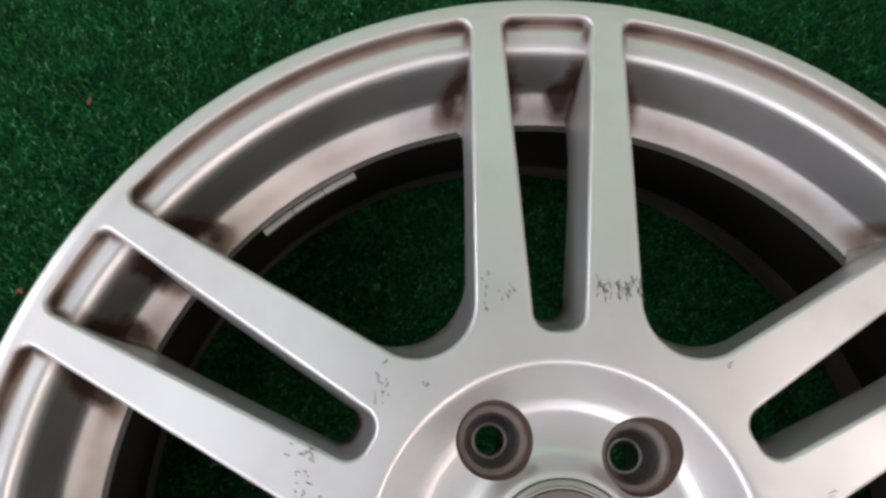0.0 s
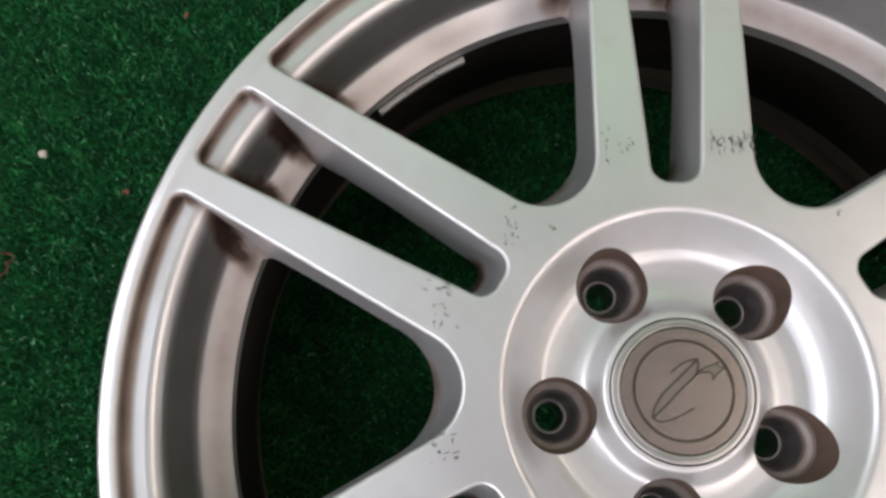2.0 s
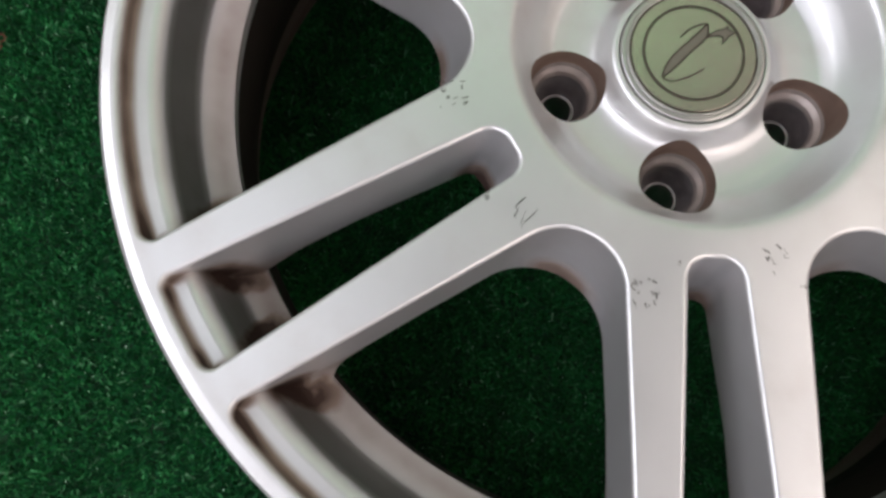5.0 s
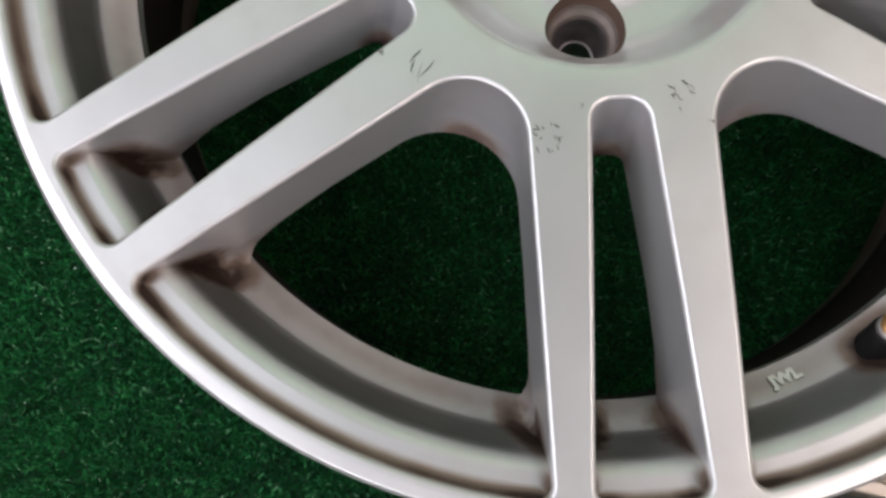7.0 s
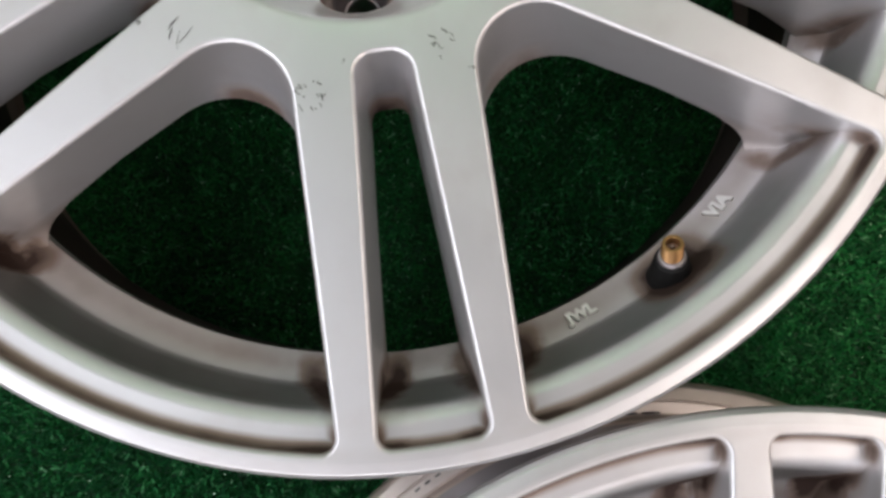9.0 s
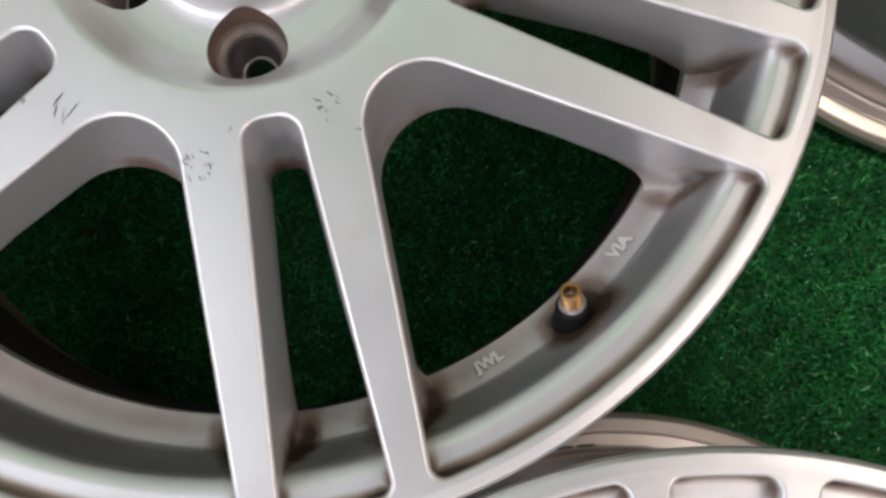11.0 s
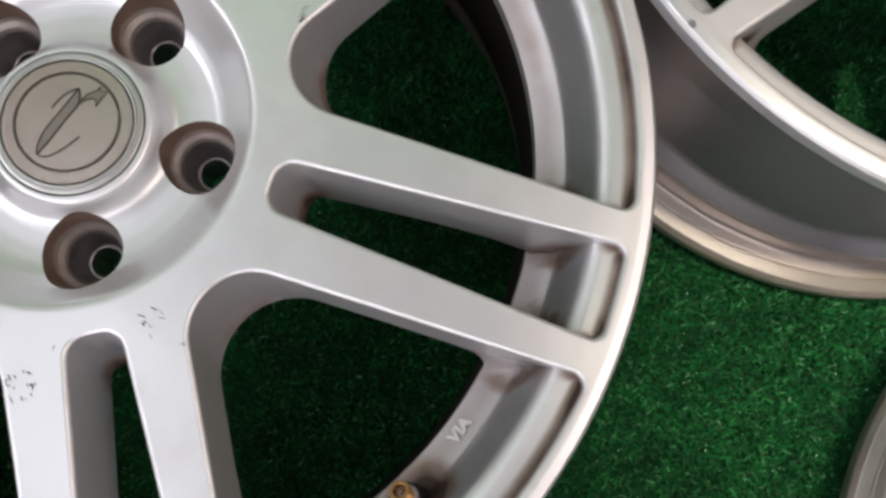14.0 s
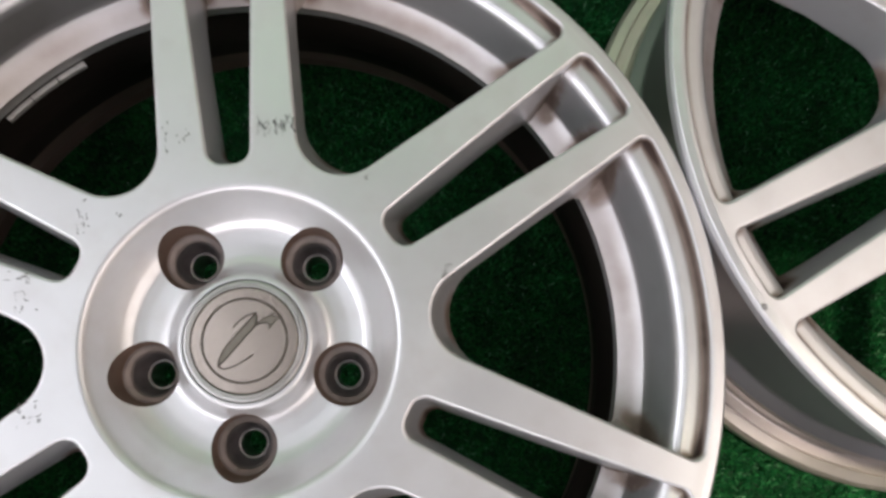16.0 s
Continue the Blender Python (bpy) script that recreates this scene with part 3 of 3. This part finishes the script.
def build_scuffs(parent):
    """Clusters of short black rub marks at the spoke roots: centre, spread, way, length, how many."""
    rng = random.Random(11)
    clusters = [((0.0250, 0.1030), (0.0100, 0.0042), 92, 0.0050, 40, "scribbled black rub marks"), ((-0.0295, 0.1020), (0.0016, 0.0085), 95, 0.0032, 10, ""), ((-0.0200, 0.1010), (0.0050, 0.0042), 95, 0.0022, 8, ""),
                ((0.0668, 0.0725), (0.0025, 0.0018), -30, 0.0026, 5, ""), ((-0.0700, 0.0665), (0.0026, 0.0085), 100, 0.0028, 18, ""), ((-0.0530, 0.0652), (0.0020, 0.0020), 60, 0.0026, 4, ""),
                ((-0.1005, 0.0412), (0.0050, 0.0022), -25, 0.0040, 9, ""), ((-0.0970, 0.0300), (0.0048, 0.0080), -40, 0.0030, 14, ""), ((-0.0975, -0.0235), (0.0055, 0.0055), 30, 0.0032, 16, ""),
                ((-0.0715, -0.0690), (0.0050, 0.0038), 55, 0.0095, 4, "thin black scratches"), ((-0.0842, -0.0631), (0.0020, 0.0020), 40, 0.0024, 4, ""), ((-0.0265, -0.0985), (0.0050, 0.0058), 110, 0.0030, 16, ""),
                ((0.0230, -0.0865), (0.0042, 0.0050), -55, 0.0040, 9, ""), ((0.0318, -0.0975), (0.0012, 0.0014), 70, 0.0022, 3, ""), ((0.1000, 0.0225), (0.0030, 0.0028), 45, 0.0060, 7, ""),
                ((-0.0125, -0.0886), (0.0016, 0.0014), 20, 0.0020, 3, "")]
    for (cx, cy), (sx, sy), way, length, count, text in clusters:
        bm = bmesh.new()
        for _ in range(count):
            x, y = cx + rng.uniform(-sx, sx), cy + rng.uniform(-sy, sy)
            a, ln = radians(way + rng.gauss(0, 16)), length * rng.uniform(0.25, 1.0)
            pts = [(x + math.cos(a) * ln * t + rng.gauss(0, 0.00025), y + math.sin(a) * ln * t + rng.gauss(0, 0.00025)) for t in (-0.5, -0.2, 0.1, 0.4)]
            ribbon(pts, rng.uniform(0.00018, 0.0006), float(face_height(math.hypot(x, y))) + 0.0002 + rng.uniform(0, 0.0001), bm)
        part("scuff_mark", bm, SCUFF if text else FAINT, parent, text or "short black scuff marks")


def text_mesh(name, body, size, depth, mat):
    cu = bpy.data.curves.new(name, "FONT")
    cu.body, cu.size, cu.extrude, cu.align_x, cu.align_y = body, size, depth, "CENTER", "CENTER"
    cu.offset = 0.0004
    ob = bpy.data.objects.new(name, cu)
    scene.collection.objects.link(ob)
    me = bpy.data.meshes.new_from_object(ob.evaluated_get(bpy.context.evaluated_depsgraph_get()))
    bpy.data.objects.remove(ob)
    me.materials.clear()
    me.materials.append(mat)
    return me


BAND_A, BAND_B = np.array((0.2062, -0.0383)), np.array((0.1936, -0.0480))


def on_band(angle, t, lift=0.0):
    """Pose on the sloping band of the rim well: x along the rim, y up the slope towards the hub, z out of the band."""
    p = BAND_A * (1 - t) + BAND_B * t
    a = radians(angle)
    rad, tan = Vector((math.cos(a), math.sin(a), 0)), Vector((-math.sin(a), math.cos(a), 0))
    d = BAND_B - BAND_A
    d = d / np.linalg.norm(d)
    ydir = rad * float(d[0]) + Vector((0, 0, float(d[1])))
    n = tan.cross(ydir)
    if n.z < 0:
        n, tan = -n, -tan
    xdir = ydir.cross(n)
    m = Matrix((xdir, ydir, n)).transposed().to_4x4()
    m.translation = rad * float(p[0]) + Vector((0, 0, float(p[1]))) + n * lift
    return m


def build_nick(parent):
    """A small chip with bare dark metal on a lip."""
    bm = bmesh.new()
    for k in range(4):
        r, a = 0.2322 + 0.0006 * k, radians(214.6 + 0.35 * (k % 2))
        x, y = r * math.cos(a), r * math.sin(a)
        ribbon([(x - 0.0011, y + 0.0006), (x, y), (x + 0.0012, y - 0.0007)], 0.0006, float(face_height(r)) + 0.0002, bm)
    part("lip_nick", bm, SCUFF, parent, "small dark nick in the lip")


def build_valve(parent):
    """Snap-in valve: tapered black rubber stem and a threaded brass tip without its cap."""
    lo, hi = Vector((0.1030, -0.1815, -0.0440)), Vector((0.0980, -0.1680, -0.0165))
    m = Matrix.Translation(lo) @ (hi - lo).to_track_quat("Z", "Y").to_matrix().to_4x4()
    ln = (hi - lo).length
    v, f, n = revolve([(0.0102, -0.006), (0.0100, 0.003, 0.002), (0.0084, 0.0085, 0.002), (0.0066, 0.0195, 0.001), (0.0050, 0.0210, 0.0008), (0.0, 0.0212)], 28)
    stem = part_mesh("valve_stem", mesh_from("valve_stem", [m @ Vector(p) for p in v], f, None, RUBBER), parent, "black rubber tyre valve stem")
    v, f, n = revolve([(0.0054, 0.0200), (0.0056, 0.0214, 0.0005), (0.0050, 0.0224, 0.0004), (0.0040, 0.0226)], 28)
    part_mesh("valve_collar", mesh_from("valve_collar", [m @ Vector(p) for p in v], f, None, SEAT), stem, "dull grey metal collar")
    prof = [(0.0036, 0.0215)]
    z = 0.0222
    while z < ln - 0.0014:
        prof += [(0.0043, z + 0.0006, 0.0002), (0.0043, z + 0.0011, 0.0002), (0.0034, z + 0.0016, 0.0002), (0.0034, z + 0.0019, 0.0002)]
        z += 0.0022
    prof += [(0.0042, ln - 0.0010, 0.0003), (0.0039, ln, 0.0003), (0.0026, ln, 0.0003), (0.0025, ln - 0.006)]
    v, f, n = revolve(prof, 28)
    part_mesh("valve_thread", mesh_from("valve_thread", [m @ Vector(p) for p in v], f, None, BRASS), stem, "worn brass valve thread")
    v, f, n = revolve([(0.0023, ln - 0.0032), (0.0009, ln - 0.0030, 0.0002), (0.0008, ln - 0.0014, 0.0002), (0.0, ln - 0.0012)], 16)
    part_mesh("valve_pin", mesh_from("valve_pin", [m @ Vector(p) for p in v], f, None, POCKET), stem, "dark pin in the valve's bore")


def build_cast_marks(parent):
    """Raised casting marks on the band of the rim well."""
    for body, angle, t, size in (("JWL", -71.06, 0.48, 0.0068), ("VIA", -50.2, 0.48, 0.0076)):
        me = text_mesh("cast_mark", body, size, 0.0009, CAST)
        me.transform(on_band(angle, t, 0.0006))
        part_mesh("cast_mark", me, parent, "raised cast lettering")


def build_bead_marks(parent, turn):
    """Dark ink dashes, pale label remnants and a black rub mark on the bead seat of the rear flange."""
    for name, mat, text, r, width, first, step, length, count in (("ink_dash", SCUFF, "black ink dash", 0.2226, 0.0011, 111.5, 1.75, 0.95, 5), ("label_scrap", CHALK, "pale scrap of an old label", 0.2222, 0.0030, 121.0, 2.2, 1.5, 3),
                                                                  ("rub_mark", SCUFF, "black rub mark", 0.2188, 0.0014, 81.5, 3.3, 2.9, 2)):
        for k in range(count):
            a = first + step * k - turn
            bm = bmesh.new()
            ribbon([(r * math.cos(radians(a + length * i / 6)), r * math.sin(radians(a + length * i / 6))) for i in range(7)], width, -0.1698, bm)
            part(name, bm, mat, parent, text)


def build_weights(parent):
    """A row of stick-on balance weights inside the barrel, just under the band's edge."""
    for k in range(3):
        a0, a1 = 117.2 + 5.25 * k, 117.2 + 5.25 * k + 5.05
        bm = bmesh.new()
        rows = []
        for i in range(7):
            a = radians(a0 + (a1 - a0) * i / 6)
            c, sn = math.cos(a), math.sin(a)
            rows.append([bm.verts.new((r * c, r * sn, z)) for r, z in ((0.1939, -0.0580), (0.1922, -0.0582), (0.1914, -0.0588), (0.1914, -0.0622), (0.1920, -0.0630), (0.1939, -0.0632))])
        for p, q in zip(rows, rows[1:]):
            for i in range(6):
                bm.faces.new((p[i], p[(i + 1) % 6], q[(i + 1) % 6], q[i]))
        bm.faces.new(rows[0])
        bm.faces.new(rows[-1][::-1])
        bmesh.ops.recalc_face_normals(bm, faces=bm.faces)
        part("balance_weight", bm, WEIGHT, parent, "grey stick-on balance weight")


FACE_Z = 0.189
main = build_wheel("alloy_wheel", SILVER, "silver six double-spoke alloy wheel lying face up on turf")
main.matrix_world = pose(0, 0, FACE_Z)
right = copy_thing(main, pose(0.4632, 0.0905, FACE_Z, -1.2, 0.6, -8.7))
below = copy_thing(main, pose(0.0930, -0.4655, FACE_Z, 0, 0, 19.4 - 30))
corner = copy_thing(main, pose(0.557, -0.378, FACE_Z, 0, 0, 11))
for w in (main, right, below, corner):
    build_cap(w)
build_scuffs(main)
build_nick(right)
build_valve(main)
build_cast_marks(main)
build_weights(main)
build_bead_marks(below, -10.6)

# ---------------------------------------------------------------- the room: turf, with unseen walls and ceiling added round it
def box(name, lo, hi, mat, label="", category="", kind="structure"):
    bm = bmesh.new()
    bmesh.ops.create_cube(bm, size=1)
    for q in bm.verts:
        q.co = [(lo[i] + hi[i]) / 2 + q.co[i] * (hi[i] - lo[i]) for i in range(3)]
    me = bpy.data.meshes.new(name)
    bm.to_mesh(me)
    bm.free()
    me.materials.append(mat)
    return tagged(new(name, me), label, category, "", kind)


TURF = material("turf_backing", (0.006, 0.046, 0.016), 0.9, 0.0, 0.6, 300, 0.5, 600)
box("ground", (-1.6, -2, -0.05), (1.15, 1.0, -0.0045), TURF, "green artificial turf mat", "turf")
# Out-of-view ceiling, kept dark so little light falls into the wheels.
box("ceiling", (-1.7, -2.1, 2.4), (1.25, 1.1, 2.5), DARK_CEILING, "unseen dark grey ceiling added to limit overhead light", "ceiling")
box("wall_north", (-1.7, 1.0, 1.15), (1.25, 1.1, 2.4), NORTH_WALL, "pale grey wall", "wall")
# Made-up green surface, out of view, that greens the reflections in the wheel.
box("north_green_reflector", (-1.7, 1.0, -0.05), (1.25, 1.1, 1.15), GREEN_REFLECTOR, "unseen green lower wall added to tint reflections", "wall")
box("wall_south", (-1.7, -2.1, -0.05), (1.25, -2, 2.4), PLASTER, "grey wall", "wall")
box("wall_west", (-1.7, -2, -0.05), (-1.6, 1.0, 2.4), PLASTER, "grey wall", "wall")
box("wall_east", (1.15, -2, -0.05), (1.25, 1.0, 2.4), WARM_WALL, "beige wall", "wall")


def blade_material():
    m = bpy.data.materials.new("turf_blades")
    m.use_nodes = True
    nt = m.node_tree
    b = nt.nodes["Principled BSDF"]
    b.inputs["Roughness"].default_value = 0.8
    b.inputs["Specular IOR Level"].default_value = 0.25
    geo, ramp = nt.nodes.new("ShaderNodeNewGeometry"), nt.nodes.new("ShaderNodeValToRGB")
    e = ramp.color_ramp.elements
    e[0].position, e[0].color = 0.0, (0.0050, 0.0740, 0.0240, 1)
    e[1].position, e[1].color = 1.0, (0.1700, 0.3600, 0.2200, 1)
    for p, c in ((0.4, (0.0062, 0.1080, 0.0300, 1)), (0.80, (0.0150, 0.1620, 0.0410, 1)), (0.965, (0.0600, 0.2750, 0.1050, 1))):
        k = e.new(p)
        k.color = c
    tc, nz, mx = nt.nodes.new("ShaderNodeTexCoord"), nt.nodes.new("ShaderNodeTexNoise"), nt.nodes.new("ShaderNodeMix")
    nz.inputs["Scale"].default_value, nz.inputs["Detail"].default_value = 45, 5
    mx.data_type, mx.blend_type = "RGBA", "MULTIPLY"
    mx.inputs[0].default_value = 1.0
    r2 = nt.nodes.new("ShaderNodeValToRGB")
    r2.color_ramp.elements[0].position, r2.color_ramp.elements[0].color = 0.35, (0.68, 0.7, 0.68, 1)
    r2.color_ramp.elements[1].position, r2.color_ramp.elements[1].color = 0.65, (1.2, 1.18, 1.12, 1)
    nt.links.new(tc.outputs["Object"], nz.inputs["Vector"])
    nt.links.new(nz.outputs["Fac"], r2.inputs[0])
    nt.links.new(geo.outputs["Random Per Island"], ramp.inputs[0])
    nt.links.new(ramp.outputs[0], mx.inputs[6])
    nt.links.new(r2.outputs[0], mx.inputs[7])
    nt.links.new(mx.outputs[2], b.inputs["Base Color"])
    return m


def build_turf(count, x0, x1, y0, y1):
    rng = np.random.default_rng(4)
    base = np.c_[rng.uniform(x0, x1, count), rng.uniform(y0, y1, count), np.full(count, -0.0045)]
    a, lean = rng.uniform(0, 2 * np.pi, count), rng.uniform(0.0, 1.0, count) ** 1.3 * 1.3
    h, w = rng.uniform(0.0014, 0.0052, count), rng.uniform(0.00030, 0.00072, count)
    b = a + rng.normal(np.pi / 2, 0.5, count)
    tip = base + np.c_[np.cos(a) * h * lean, np.sin(a) * h * lean, h]
    side = np.c_[np.cos(b) * w, np.sin(b) * w, np.zeros(count)]
    top = side * rng.uniform(0.5, 1.1, (count, 1)) + np.c_[np.zeros((count, 2)), rng.normal(0, 0.0003, count)]
    v = np.stack([base - side, base + side, tip + top, tip - top], 1).reshape(-1, 3)
    me = bpy.data.meshes.new("turf_pile")
    me.vertices.add(4 * count)
    me.vertices.foreach_set("co", v.ravel().astype(np.float32))
    me.loops.add(4 * count)
    me.loops.foreach_set("vertex_index", np.arange(4 * count, dtype=np.int32))
    me.polygons.add(count)
    me.polygons.foreach_set("loop_start", np.arange(0, 4 * count, 4, dtype=np.int32))
    me.update(calc_edges=True)
    me.materials.append(blade_material())
    return tagged(new("turf_pile", me), "dense short green plastic turf blades", "turf", "", "stuff")


build_turf(950000, -0.48, 0.70, -0.48, 0.46)


# ---------------------------------------------------------------- litter on the turf
def pebble(name, at, size, mat, label, category, seed, flat=0.6):
    rng = random.Random(seed)
    bm = bmesh.new()
    bmesh.ops.create_icosphere(bm, subdivisions=2, radius=1)
    off = Vector((rng.random() * 9, rng.random() * 9, rng.random() * 9))
    for q in bm.verts:
        k = 1 + 0.75 * noise.noise(q.co * 1.1 + off)
        q.co = Vector((q.co.x * size[0] * k, q.co.y * size[1] * k, q.co.z * size[0] * flat * k))
    me = bpy.data.meshes.new(name)
    bm.to_mesh(me)
    bm.free()
    me.polygons.foreach_set("use_smooth", [True] * len(me.polygons))
    me.materials.append(mat)
    ob = tagged(new(name, me), label, category, "litter on the turf")
    ob.matrix_world = pose(*at, 0, 0, rng.uniform(0, 180))
    return ob


LEAF = material("dry_leaf", (0.17, 0.065, 0.034), 0.7, 0.0, 0.3, 200)
SPECK = material("bright_fleck", (0.42, 0.66, 0.48), 0.35, 0.0, 0.1, 300)
pebble("pebble", (-0.3700, 0.1640, 0.0012), (0.0032, 0.0026), CHALK, "small pale stone chip lying on the turf", "pebble", 3)
pebble("bark_chip", (-0.2814, 0.2690, 0.0008), (0.0016, 0.0028), LEAF, "tiny brown bark chip on the turf", "chip", 5)
pebble("bark_chip", (-0.3107, 0.1380, 0.0008), (0.0016, 0.0020), LEAF, "tiny brown bark chip on the turf", "chip", 6)
pebble("bark_chip", (-0.3132, 0.1381, 0.0008), (0.0014, 0.0014), LEAF, "tiny brown bark chip on the turf", "chip", 7)


def build_leaf():
    bm = bmesh.new()
    ribbon(smooth_line([(-0.0060, 0.0080), (0.0030, 0.0072), (0.0052, 0.0040), (0.0010, 0.0010), (0.0034, -0.0020), (-0.0030, -0.0090), (-0.0072, -0.0100)]), 0.0016, 0.0, bm)
    for q in bm.verts:
        q.co.z = 0.0008 * math.sin(q.co.x * 900 + q.co.y * 500)
    bmesh.ops.solidify(bm, geom=bm.faces[:], thickness=0.0004)
    me = bpy.data.meshes.new("dry_leaf")
    bm.to_mesh(me)
    bm.free()
    me.materials.append(LEAF)
    ob = tagged(new("dry_leaf", me), "curled reddish-brown dry leaf shred on the turf", "leaf", "litter on the turf")
    ob.matrix_world = pose(-0.3860, 0.0870, 0.0022)


build_leaf()


def build_flecks(count):
    rng = np.random.default_rng(9)
    v, f = [], []
    for _ in range(count):
        x, y, a = rng.uniform(-0.48, 0.7), rng.uniform(-0.5, 0.48), rng.uniform(0, 6.28)
        s, l = rng.uniform(0.00016, 0.00036), rng.uniform(0.0002, 0.0005)
        d, n = np.array((math.cos(a), math.sin(a))), np.array((-math.sin(a), math.cos(a)))
        k = len(v)
        for i, j in ((-1, -1), (1, -1), (1, 1), (-1, 1)):
            p = np.array((x, y)) + d * l * i + n * s * j
            v.append((p[0], p[1], 0.0012 + 0.0003 * i))
        f.append((k, k + 1, k + 2, k + 3))
    me = mesh_from("turf_flecks", v, f, None, SPECK)
    return tagged(new("turf_flecks", me), "tiny pale flecks scattered in the turf", "flecks", "", "stuff")


build_flecks(2600)
